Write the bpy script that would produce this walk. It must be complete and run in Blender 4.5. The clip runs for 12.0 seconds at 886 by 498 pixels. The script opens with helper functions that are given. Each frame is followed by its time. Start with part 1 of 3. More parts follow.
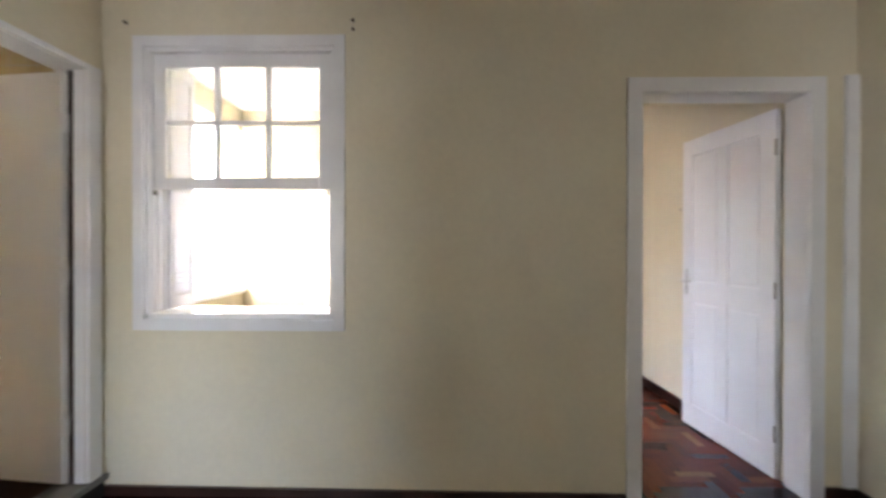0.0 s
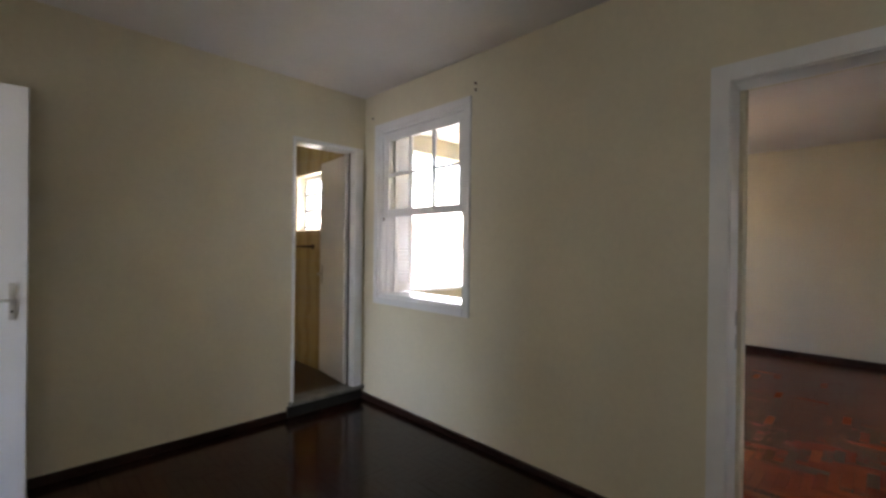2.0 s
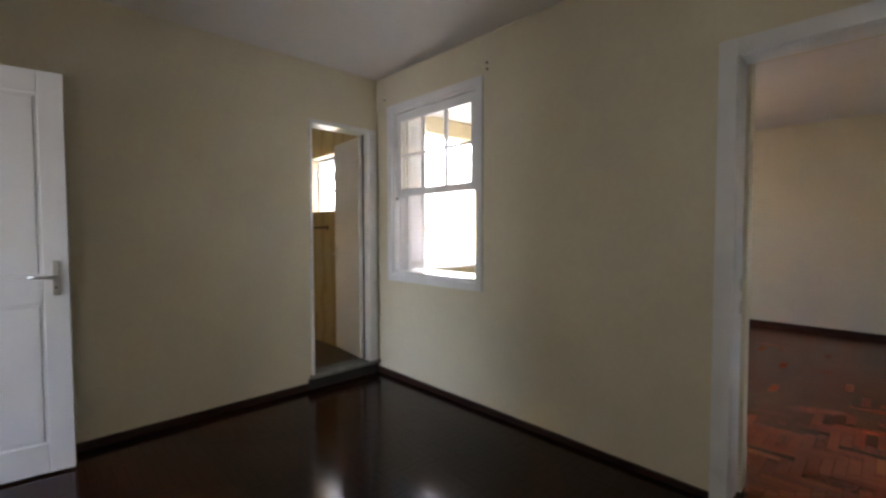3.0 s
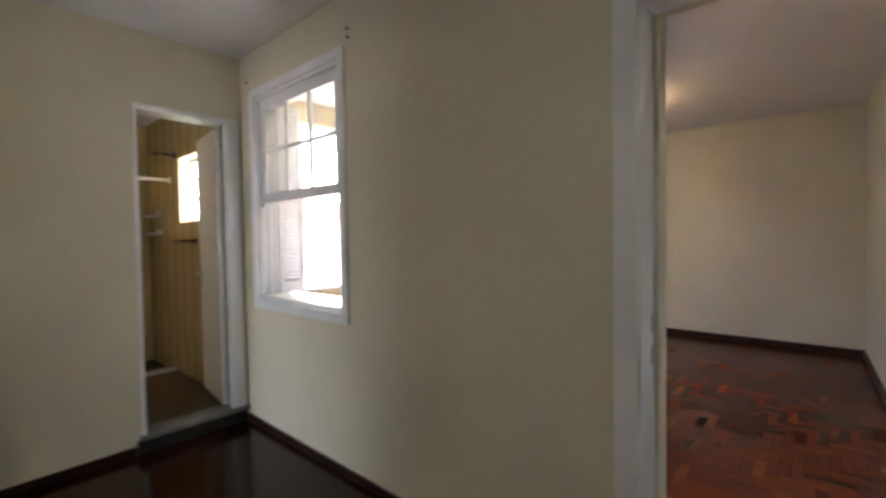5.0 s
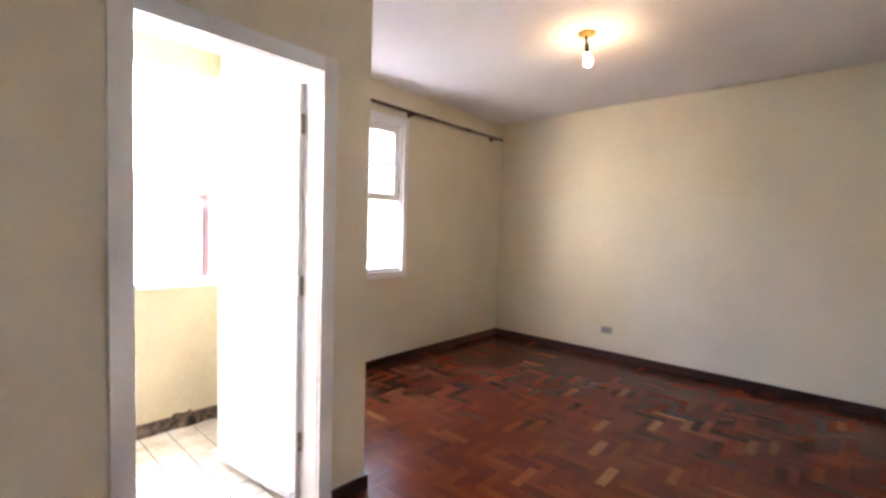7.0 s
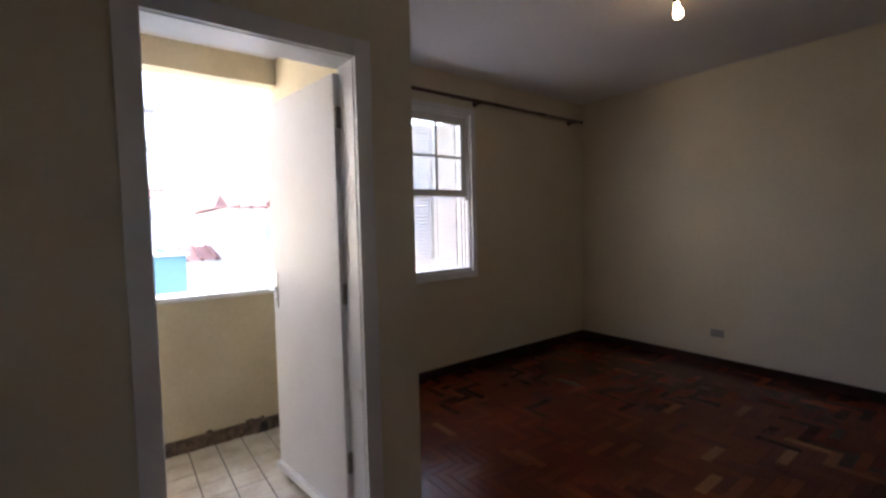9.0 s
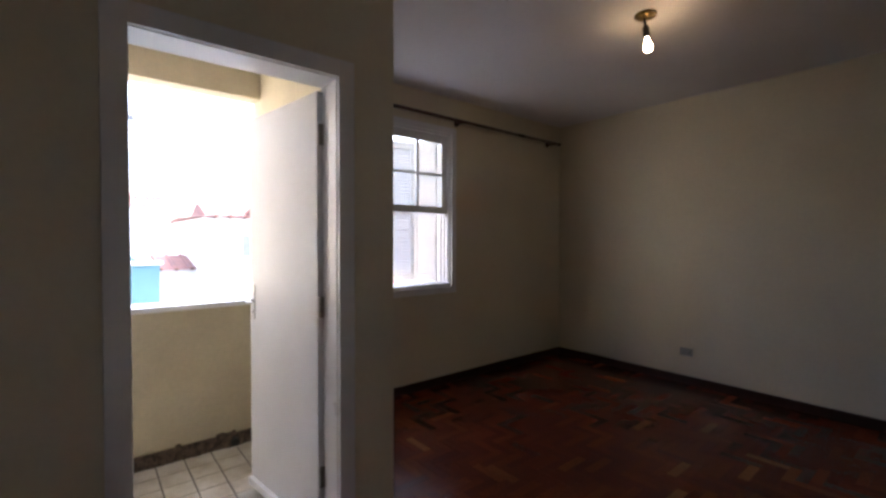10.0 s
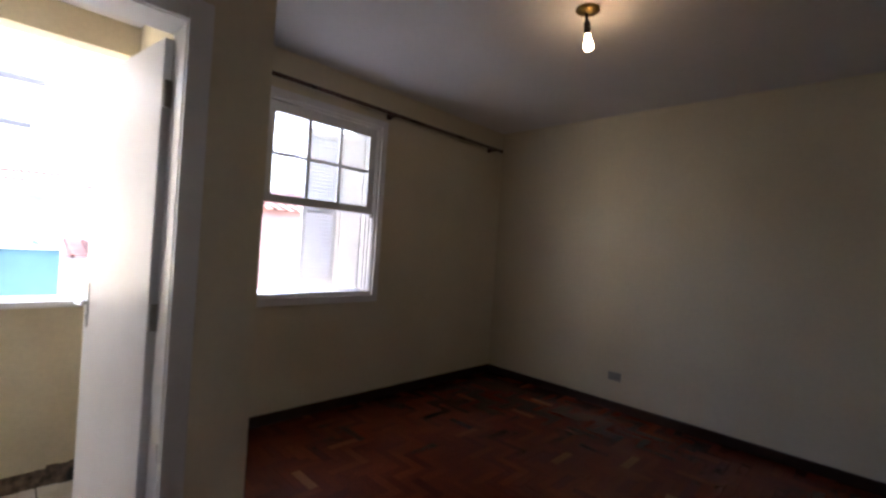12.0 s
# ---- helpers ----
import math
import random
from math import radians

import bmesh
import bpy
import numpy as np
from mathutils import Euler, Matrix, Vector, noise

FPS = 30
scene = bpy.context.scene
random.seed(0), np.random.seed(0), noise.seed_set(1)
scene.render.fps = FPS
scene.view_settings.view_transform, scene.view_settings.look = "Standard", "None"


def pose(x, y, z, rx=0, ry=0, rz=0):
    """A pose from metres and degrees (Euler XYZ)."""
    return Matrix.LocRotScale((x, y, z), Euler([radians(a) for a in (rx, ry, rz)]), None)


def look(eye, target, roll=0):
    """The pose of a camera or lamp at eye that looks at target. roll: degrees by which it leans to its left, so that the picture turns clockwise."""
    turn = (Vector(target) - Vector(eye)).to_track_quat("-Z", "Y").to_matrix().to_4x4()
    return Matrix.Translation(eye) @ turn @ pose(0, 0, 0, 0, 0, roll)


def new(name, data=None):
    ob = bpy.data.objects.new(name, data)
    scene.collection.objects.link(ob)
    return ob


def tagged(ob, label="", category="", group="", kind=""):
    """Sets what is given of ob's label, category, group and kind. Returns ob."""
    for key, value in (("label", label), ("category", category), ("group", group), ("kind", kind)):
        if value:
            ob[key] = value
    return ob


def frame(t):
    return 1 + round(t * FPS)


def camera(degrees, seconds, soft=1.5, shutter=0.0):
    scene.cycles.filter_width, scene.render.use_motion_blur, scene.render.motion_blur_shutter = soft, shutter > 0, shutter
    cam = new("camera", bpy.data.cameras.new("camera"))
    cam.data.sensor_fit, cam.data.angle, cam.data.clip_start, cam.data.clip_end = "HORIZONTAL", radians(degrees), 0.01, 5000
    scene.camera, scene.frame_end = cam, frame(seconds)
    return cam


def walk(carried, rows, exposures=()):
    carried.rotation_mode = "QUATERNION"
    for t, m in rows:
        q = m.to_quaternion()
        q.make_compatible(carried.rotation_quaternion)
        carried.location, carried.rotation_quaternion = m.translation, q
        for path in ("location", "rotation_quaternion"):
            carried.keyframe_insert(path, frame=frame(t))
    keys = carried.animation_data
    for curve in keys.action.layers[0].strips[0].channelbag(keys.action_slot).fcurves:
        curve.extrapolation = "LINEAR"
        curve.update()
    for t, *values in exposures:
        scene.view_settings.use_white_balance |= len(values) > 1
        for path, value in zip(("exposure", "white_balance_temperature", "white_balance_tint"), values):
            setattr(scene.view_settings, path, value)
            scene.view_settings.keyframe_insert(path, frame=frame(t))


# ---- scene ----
cam = camera(90.9, 12.0, soft=2.8, shutter=0.4)
PATH = [
    (0, (-0.048, -0.049, 1.304), (-0.078, 1.95, 1.294), 0.1),
    (0.5, (0.361, -0.069, 1.342), (-0.271, 1.829, 1.35), 2.1),
    (1, (0.726, -0.037, 1.328), (-0.327, 1.663, 1.33), 0.7),
    (1.5, (1.064, -0.01, 1.318), (-0.119, 1.602, 1.288), 1.0),
    (2, (1.416, -0.041, 1.348), (-0.005, 1.367, 1.343), 0.7),
    (2.5, (1.45, -0.199, 1.295), (0.017, 1.195, 1.242), 0.4),
    (4.5, (1.459, 0.4, 1.331), (0.011, 1.777, 1.234), -1.3),
    (5, (1.386, 0.741, 1.348), (0.07, 2.246, 1.291), -0.9),
    (5.5, (1.438, 1.196, 1.344), (0.191, 2.759, 1.35), -0.4),
    (6, (1.487, 1.664, 1.365), (0.427, 3.36, 1.344), 1.0),
    (6.5, (1.377, 2.058, 1.365), (0.413, 3.809, 1.31), 1.0),
    (7, (1.315, 2.465, 1.34), (-0.011, 3.959, 1.245), 1.6),
    (9, (1.226, 2.774, 1.339), (-0.374, 3.969, 1.23), -1.3),
    (9.5, (1.246, 2.769, 1.341), (-0.336, 3.99, 1.266), -0.4),
    (10, (1.275, 2.755, 1.346), (-0.272, 4.021, 1.305), 0.1),
    (10.5, (1.304, 2.76, 1.345), (-0.232, 4.042, 1.345), 0.5),
    (11, (1.308, 2.788, 1.348), (-0.224, 4.073, 1.365), 1.3),
    (11.5, (1.223, 2.93, 1.389), (-0.164, 4.371, 1.361), 1.2),
    (12, (1.172, 3.177, 1.353), (-0.232, 4.601, 1.346), 3.9),
]
EXPOSURES = [(0.0, 6.0, 6550, 15), (0.5, 5.8, 6550, 15), (1.5, 5.45, 6550, 15), (2.5, 5.4, 6550, 15), (4.5, 5.5, 6550, 15), (5.0, 5.6, 6550, 15), (5.5, 5.85, 6550, 15),
             (6.0, 6.2, 6050, 17), (6.5, 6.7, 6050, 17), (7.2, 6.65, 6050, 17), (8.0, 5.2, 5950, 17), (8.8, 4.25, 5950, 17), (9.5, 4.1, 5950, 17), (10.5, 4.1, 5950, 17),
             (12.0, 4.2, 5950, 17)]
walk(cam, [(t, look(eye, target, roll)) for t, eye, target, roll in PATH], EXPOSURES)

# ---- light: bright overcast sky ----
world = bpy.data.worlds.new("overcast_sky")
scene.world = world
world.use_nodes = True
wn = world.node_tree
sky = wn.nodes.new("ShaderNodeTexSky")
sky.sky_type, sky.sun_disc = "NISHITA", False
sky.sun_elevation, sky.sun_rotation = radians(60), radians(350)
sky.air_density, sky.dust_density, sky.ozone_density = 1.0, 6.0, 0.6
wn.links.new(sky.outputs[0], wn.nodes["Background"].inputs[0])
wn.nodes["Background"].inputs[1].default_value = 0.15
sun = new("sun", bpy.data.lights.new("sun", "SUN"))
sun.data.energy, sun.data.angle, sun.data.color = 0.4, radians(40), (1.0, 0.98, 0.95)
sun.matrix_world = look((-4.5, 25.6, 45), (0, 0, 0))


# ---- materials ----
def rgb(c):
    return (c[0], c[1], c[2], 1.0)


def material(name, base, rough=0.6, metal=0.0, vary=0.12, scale=3.0, fine=60.0, bump=0.1, stain=None, depth=0.002, spec=0.5, coat=0.0):
    """Paint, wood or stone with large blotches, fine grain and a fine relief."""
    m = bpy.data.materials.new(name)
    m.use_nodes = True
    t = m.node_tree
    b = t.nodes["Principled BSDF"]
    b.inputs["Metallic"].default_value = metal
    b.inputs["Specular IOR Level"].default_value = spec
    b.inputs["Coat Weight"].default_value = coat
    co = t.nodes.new("ShaderNodeTexCoord")
    geo = t.nodes.new("ShaderNodeNewGeometry")
    big = t.nodes.new("ShaderNodeTexNoise")
    big.inputs["Scale"].default_value, big.inputs["Detail"].default_value = scale, 5
    small = t.nodes.new("ShaderNodeTexNoise")
    small.inputs["Scale"].default_value, small.inputs["Detail"].default_value = fine, 3
    t.links.new(geo.outputs["Position"], big.inputs["Vector"])
    t.links.new(geo.outputs["Position"], small.inputs["Vector"])
    ramp = t.nodes.new("ShaderNodeValToRGB")
    ramp.color_ramp.elements[0].position, ramp.color_ramp.elements[1].position = 0.3, 0.7
    dark = stain if stain else [c * (1 - 2 * vary) for c in base]
    ramp.color_ramp.elements[0].color = rgb(dark)
    ramp.color_ramp.elements[1].color = rgb([min(1, c * (1 + vary * 0.4)) for c in base])
    mix = t.nodes.new("ShaderNodeMix")
    mix.data_type, mix.blend_type = "RGBA", "MULTIPLY"
    mix.inputs["Factor"].default_value = min(0.5, vary * 2)
    t.links.new(big.outputs["Fac"], ramp.inputs["Fac"])
    t.links.new(ramp.outputs["Color"], mix.inputs["A"])
    t.links.new(small.outputs["Fac"], mix.inputs["B"])
    t.links.new(mix.outputs["Result"], b.inputs["Base Color"])
    rr = t.nodes.new("ShaderNodeMapRange")
    rr.inputs["To Min"].default_value, rr.inputs["To Max"].default_value = max(0.02, rough - 0.1), min(1, rough + 0.1)
    t.links.new(big.outputs["Fac"], rr.inputs["Value"])
    t.links.new(rr.outputs["Result"], b.inputs["Roughness"])
    bp = t.nodes.new("ShaderNodeBump")
    bp.inputs["Strength"].default_value, bp.inputs["Distance"].default_value = bump, depth
    t.links.new(small.outputs["Fac"], bp.inputs["Height"])
    t.links.new(bp.outputs["Normal"], b.inputs["Normal"])
    return m


CREAM = material("cream_wall_paint", (0.74, 0.675, 0.515), 0.5, vary=0.05, scale=1.3, fine=35, bump=0.25)
BALCONY = material("yellowed_outdoor_paint", (0.68, 0.60, 0.41), 0.7, vary=0.09, scale=2.2, fine=45, bump=0.4)
CEIL = material("off_white_ceiling_paint", (0.79, 0.76, 0.75), 0.8, vary=0.04, scale=1.1, fine=30, bump=0.2)
WHITE = material("glossy_white_enamel", (0.82, 0.82, 0.83), 0.32, vary=0.04, scale=4, fine=90, bump=0.12)
SATIN = material("satin_white_door_paint", (0.83, 0.83, 0.84), 0.42, vary=0.03, scale=3, fine=70, bump=0.15)
BASEB = material("dark_stained_baseboard", (0.045, 0.018, 0.012), 0.35, vary=0.25, scale=6, fine=80, bump=0.2)
SUBFLOOR = material("dark_parquet_joint", (0.02, 0.009, 0.006), 0.7, vary=0.2)
STONE = material("worn_grey_threshold_stone", (0.30, 0.29, 0.27), 0.55, vary=0.2, scale=12, fine=120, bump=0.3)
DARKSTONE = material("dark_step_face", (0.022, 0.02, 0.018), 0.6, vary=0.25, scale=14, fine=90)
CHROME = material("brushed_chrome", (0.66, 0.65, 0.63), 0.38, metal=1.0, vary=0.06, scale=20, fine=300)
STEEL = material("tarnished_hinge_steel", (0.42, 0.39, 0.35), 0.4, metal=1.0, vary=0.2, scale=30, fine=200)
BRASS = material("old_brass", (0.50, 0.36, 0.13), 0.38, metal=1.0, vary=0.2, scale=40, fine=200)
PAINTED = material("painted_over_metal", (0.62, 0.62, 0.63), 0.4, vary=0.1, scale=25, fine=120)
BLACK = material("black_bakelite", (0.025, 0.018, 0.014), 0.4, vary=0.1)
RODWOOD = material("dark_varnished_rod_wood", (0.085, 0.022, 0.012), 0.3, vary=0.3, scale=10, fine=90)
OUTLETG = material("grey_outlet_plastic", (0.33, 0.33, 0.31), 0.45, vary=0.06, scale=20)
BATHFLOOR = material("brown_bathroom_tile", (0.15, 0.075, 0.042), 0.35, vary=0.2, scale=9, fine=60)
SHOWERFLOOR = material("dark_shower_floor", (0.10, 0.065, 0.045), 0.4, vary=0.25, scale=9)
TILEW = material("worn_white_floor_tile", (0.82, 0.79, 0.72), 0.38, vary=0.12, scale=7, fine=50, bump=0.2, stain=(0.58, 0.52, 0.42))
GROUT = material("dirty_grout", (0.20, 0.165, 0.13), 0.9, vary=0.25, scale=10)
RUBBLE = material("broken_reddish_mortar", (0.27, 0.19, 0.14), 0.9, vary=0.4, scale=28, fine=90, bump=0.8, depth=0.01)
BLUEWALL = material("turquoise_render", (0.10, 0.21, 0.23), 0.8, vary=0.12, scale=1.2)
WHITEWALL = material("white_house_render", (0.80, 0.79, 0.76), 0.8, vary=0.08, scale=0.6)
ROOF = material("red_clay_roof", (0.24, 0.10, 0.07), 0.8, vary=0.3, scale=3, fine=20)
CONCRETE = material("grey_concrete", (0.20, 0.195, 0.19), 0.85, vary=0.2, scale=2)
SALMON = material("salmon_render", (0.55, 0.32, 0.27), 0.8, vary=0.12, scale=0.8)
DARKGLASS = material("curtained_house_window_glass", (0.24, 0.25, 0.26), 0.15, vary=0.1)
GROUND = material("pale_concrete_yards", (0.30, 0.29, 0.27), 0.9, vary=0.3, scale=0.4, fine=12)
SOOT = material("blackened_drain", (0.02, 0.02, 0.02), 0.6, vary=0.2)


def parquet(name, tone, spec, rough):
    """Waxed wood blocks, each of its own tone, most red-brown, a few pale or nearly black."""
    m = bpy.data.materials.new(name)
    m.use_nodes = True
    t = m.node_tree
    b = t.nodes["Principled BSDF"]
    info, geo = t.nodes.new("ShaderNodeObjectInfo"), t.nodes.new("ShaderNodeNewGeometry")
    add, fr = t.nodes.new("ShaderNodeMath"), t.nodes.new("ShaderNodeMath")
    fr.operation = "FRACT"
    t.links.new(info.outputs["Random"], add.inputs[0])
    t.links.new(geo.outputs["Random Per Island"], add.inputs[1])
    t.links.new(add.outputs[0], fr.inputs[0])
    ramp = t.nodes.new("ShaderNodeValToRGB")
    r = ramp.color_ramp
    tones = [(0.0, (0.11, 0.022, 0.011)), (0.08, (0.15, 0.030, 0.014)), (0.45, (0.19, 0.038, 0.016)), (0.82, (0.225, 0.047, 0.019)),
             (0.93, (0.26, 0.060, 0.023)), (0.97, (0.33, 0.095, 0.035)), (1.0, (0.44, 0.18, 0.07))]
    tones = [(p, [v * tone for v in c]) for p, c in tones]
    r.elements[0].position, r.elements[0].color = tones[0][0], rgb(tones[0][1])
    r.elements[1].position, r.elements[1].color = tones[-1][0], rgb(tones[-1][1])
    for p, c in tones[1:-1]:
        e = r.elements.new(p)
        e.color = rgb(c)
    t.links.new(fr.outputs[0], ramp.inputs["Fac"])
    grain = t.nodes.new("ShaderNodeTexNoise")
    grain.inputs["Scale"].default_value, grain.inputs["Detail"].default_value = 70, 4
    wear = t.nodes.new("ShaderNodeTexNoise")
    wear.inputs["Scale"].default_value, wear.inputs["Detail"].default_value = 1.7, 6
    for n in (grain, wear):
        t.links.new(geo.outputs["Position"], n.inputs["Vector"])
    gr = t.nodes.new("ShaderNodeMapRange")
    gr.inputs["From Min"].default_value, gr.inputs["From Max"].default_value = 0.3, 0.7
    gr.inputs["To Min"].default_value, gr.inputs["To Max"].default_value = 0.72, 1.15
    wr = t.nodes.new("ShaderNodeMapRange")
    wr.inputs["From Min"].default_value, wr.inputs["From Max"].default_value = 0.3, 0.7
    wr.inputs["To Min"].default_value, wr.inputs["To Max"].default_value = 0.7, 1.2
    t.links.new(grain.outputs["Fac"], gr.inputs["Value"])
    t.links.new(wear.outputs["Fac"], wr.inputs["Value"])
    mul = t.nodes.new("ShaderNodeMath")
    mul.operation = "MULTIPLY"
    t.links.new(gr.outputs["Result"], mul.inputs[0])
    t.links.new(wr.outputs["Result"], mul.inputs[1])
    mix = t.nodes.new("ShaderNodeVectorMath")
    mix.operation = "SCALE"
    t.links.new(ramp.outputs["Color"], mix.inputs[0])
    t.links.new(mul.outputs[0], mix.inputs["Scale"])
    t.links.new(mix.outputs[0], b.inputs["Base Color"])
    rr = t.nodes.new("ShaderNodeMapRange")
    b.inputs["Specular IOR Level"].default_value = spec
    rr.inputs["To Min"].default_value, rr.inputs["To Max"].default_value = rough, rough + 0.16
    t.links.new(wear.outputs["Fac"], rr.inputs["Value"])
    t.links.new(rr.outputs["Result"], b.inputs["Roughness"])
    bp = t.nodes.new("ShaderNodeBump")
    bp.inputs["Strength"].default_value, bp.inputs["Distance"].default_value = 0.12, 0.001
    t.links.new(grain.outputs["Fac"], bp.inputs["Height"])
    t.links.new(bp.outputs["Normal"], b.inputs["Normal"])
    return m


def bath_tile():
    """Beige glazed wall tile with brown vertical veins."""
    m = bpy.data.materials.new("veined_beige_wall_tile")
    m.use_nodes = True
    t = m.node_tree
    b = t.nodes["Principled BSDF"]
    geo = t.nodes.new("ShaderNodeNewGeometry")
    sep = t.nodes.new("ShaderNodeSeparateXYZ")
    t.links.new(geo.outputs["Position"], sep.inputs[0])
    add = t.nodes.new("ShaderNodeMath")
    t.links.new(sep.outputs[0], add.inputs[0])
    t.links.new(sep.outputs[1], add.inputs[1])
    com = t.nodes.new("ShaderNodeCombineXYZ")
    t.links.new(add.outputs[0], com.inputs[0])
    t.links.new(sep.outputs[2], com.inputs[1])
    wave = t.nodes.new("ShaderNodeTexWave")
    wave.inputs["Scale"].default_value, wave.inputs["Distortion"].default_value = 1.4, 3.5
    wave.inputs["Detail"].default_value, wave.inputs["Detail Scale"].default_value = 3, 2.2
    t.links.new(com.outputs[0], wave.inputs["Vector"])
    ramp = t.nodes.new("ShaderNodeValToRGB")
    ramp.color_ramp.elements[0].position, ramp.color_ramp.elements[0].color = 0.0, (0.45, 0.34, 0.18, 1)
    ramp.color_ramp.elements[1].position, ramp.color_ramp.elements[1].color = 0.5, (0.54, 0.435, 0.25, 1)
    t.links.new(wave.outputs["Fac"], ramp.inputs["Fac"])
    brick = t.nodes.new("ShaderNodeTexBrick")
    brick.offset = 0.0
    brick.inputs["Scale"].default_value, brick.inputs["Mortar Size"].default_value = 1.0, 0.003
    brick.inputs["Brick Width"].default_value, brick.inputs["Row Height"].default_value = 0.15, 0.15
    brick.inputs["Mortar"].default_value = (0.5, 0.45, 0.35, 1)
    t.links.new(com.outputs[0], brick.inputs["Vector"])
    t.links.new(ramp.outputs["Color"], brick.inputs["Color1"])
    t.links.new(ramp.outputs["Color"], brick.inputs["Color2"])
    t.links.new(brick.outputs["Color"], b.inputs["Base Color"])
    b.inputs["Roughness"].default_value = 0.22
    bp = t.nodes.new("ShaderNodeBump")
    bp.inputs["Strength"].default_value, bp.inputs["Distance"].default_value = 0.4, 0.002
    bp.invert = True
    t.links.new(brick.outputs["Fac"], bp.inputs["Height"])
    t.links.new(bp.outputs["Normal"], b.inputs["Normal"])
    return m


def glass(name, rough=0.0, tint=(0.95, 0.97, 0.97)):
    m = bpy.data.materials.new(name)
    m.use_nodes = True
    t = m.node_tree
    t.nodes.remove(t.nodes["Principled BSDF"])
    out = t.nodes["Material Output"]
    tr, gl, mx, fr = (t.nodes.new("ShaderNodeBsdf" + k) for k in ("Transparent", "Glossy", "Diffuse", "Translucent"))
    tr.inputs[0].default_value = rgb(tint)
    gl.inputs["Roughness"].default_value = 0.03
    mix = t.nodes.new("ShaderNodeMixShader")
    mix.inputs[0].default_value = 0.04
    haze = t.nodes.new("ShaderNodeMixShader")
    haze.inputs[0].default_value = rough
    fr.inputs[0].default_value = (0.85, 0.87, 0.87, 1)
    t.nodes.remove(mx)
    t.links.new(tr.outputs[0], haze.inputs[1])
    t.links.new(fr.outputs[0], haze.inputs[2])
    t.links.new(haze.outputs[0], mix.inputs[1])
    t.links.new(gl.outputs[0], mix.inputs[2])
    t.links.new(mix.outputs[0], out.inputs[0])
    return m


def glow(name, color, strength):
    m = bpy.data.materials.new(name)
    m.use_nodes = True
    b = m.node_tree.nodes["Principled BSDF"]
    b.inputs["Base Color"].default_value = (0.9, 0.9, 0.88, 1)
    b.inputs["Emission Color"].default_value = rgb(color)
    b.inputs["Emission Strength"].default_value = strength
    return m


# The second parquet repeats the bedroom tones at about a sixth of their value.
PARQUET, HALLPARQUET, BATHTILE = parquet("red_waxed_parquet", 0.62, 0.17, 0.16), parquet("darker_parquet", 0.10, 0.28, 0.07), bath_tile()
PANE, DUSTY = glass("window_glass", 0.05), glass("frosted_bathroom_glass", 0.2)
BULB = glow("lit_bulb_glass", (1.0, 0.66, 0.33), 3.6)


# ---- mesh helpers ----
def box(bm, x0, x1, y0, y1, z0, z1, bevel=0.0):
    n = bmesh.ops.create_cube(bm, size=1.0)["verts"]
    for v in n:
        v.co = Vector((x0 + (v.co.x + 0.5) * (x1 - x0), y0 + (v.co.y + 0.5) * (y1 - y0), z0 + (v.co.z + 0.5) * (z1 - z0)))
    if bevel:
        edges = list({e for v in n for e in v.link_edges})
        bmesh.ops.bevel(bm, geom=edges, offset=bevel, segments=2, affect="EDGES", profile=0.6)
    return n


def rod(bm, a, b, r0, r1=None, seg=14, caps=True):
    a, b = Vector(a), Vector(b)
    q = (b - a).to_track_quat("Z", "Y").to_matrix().to_4x4()
    bmesh.ops.create_cone(bm, cap_ends=caps, segments=seg, radius1=r0, radius2=r0 if r1 is None else r1, depth=(b - a).length,
                          matrix=Matrix.Translation((a + b) / 2) @ q)


def lathe(bm, profile, seg=20, m=Matrix()):
    rings = [[bm.verts.new(m @ Vector((r * math.cos(k * math.tau / seg), r * math.sin(k * math.tau / seg), z))) for k in range(seg)] for r, z in profile]
    for lo, hi in zip(rings, rings[1:]):
        for k in range(seg):
            bm.faces.new((lo[k], lo[(k + 1) % seg], hi[(k + 1) % seg], hi[k]))
    bm.faces.new(rings[0][::-1])
    bm.faces.new(rings[-1])


def ob_mesh(name, bm, mat, smooth=False):
    bmesh.ops.recalc_face_normals(bm, faces=bm.faces)
    me = bpy.data.meshes.new(name)
    bm.to_mesh(me)
    bm.free()
    me.materials.append(mat)
    if smooth:
        for p in me.polygons:
            p.use_smooth = True
    return new(name, me)


def part(name, bm, mat, parent, label="", smooth=False):
    ob = ob_mesh(name, bm, mat, smooth)
    ob.parent = parent
    if label:
        tagged(ob, label)
    return ob


def boxpart(name, dims, mat, parent, bevel=0.0, label=""):
    bm = bmesh.new()
    box(bm, *dims, bevel=bevel)
    return part(name, bm, mat, parent, label)


def thing(name, m, label, category, group="", kind=""):
    e = new(name)
    e.matrix_world = m
    return tagged(e, label, category, group, kind)


def structure(name, bm, mat, label, category):
    return tagged(ob_mesh(name, bm, mat), label, category, kind="structure")


def pierced(bm, lo, hi, z0, z1, d0, d1, holes, along):
    """A wall from lo to hi along x or y, d0 to d1 thick, with rectangular holes (a, b, za, zb)."""
    cuts = sorted({lo, hi, *(v for h in holes for v in h[:2] if lo < v < hi)})
    for a, b in zip(cuts, cuts[1:]):
        zs = sorted({z0, z1, *(v for h in holes for v in h[2:] if h[0] <= a and b <= h[1] and z0 < v < z1)})
        for c, d in zip(zs, zs[1:]):
            mid, mz = (a + b) / 2, (c + d) / 2
            if any(h[0] < mid < h[1] and h[2] < mz < h[3] for h in holes):
                continue
            if along == "x":
                box(bm, a, b, d0, d1, c, d)
            else:
                box(bm, d0, d1, a, b, c, d)


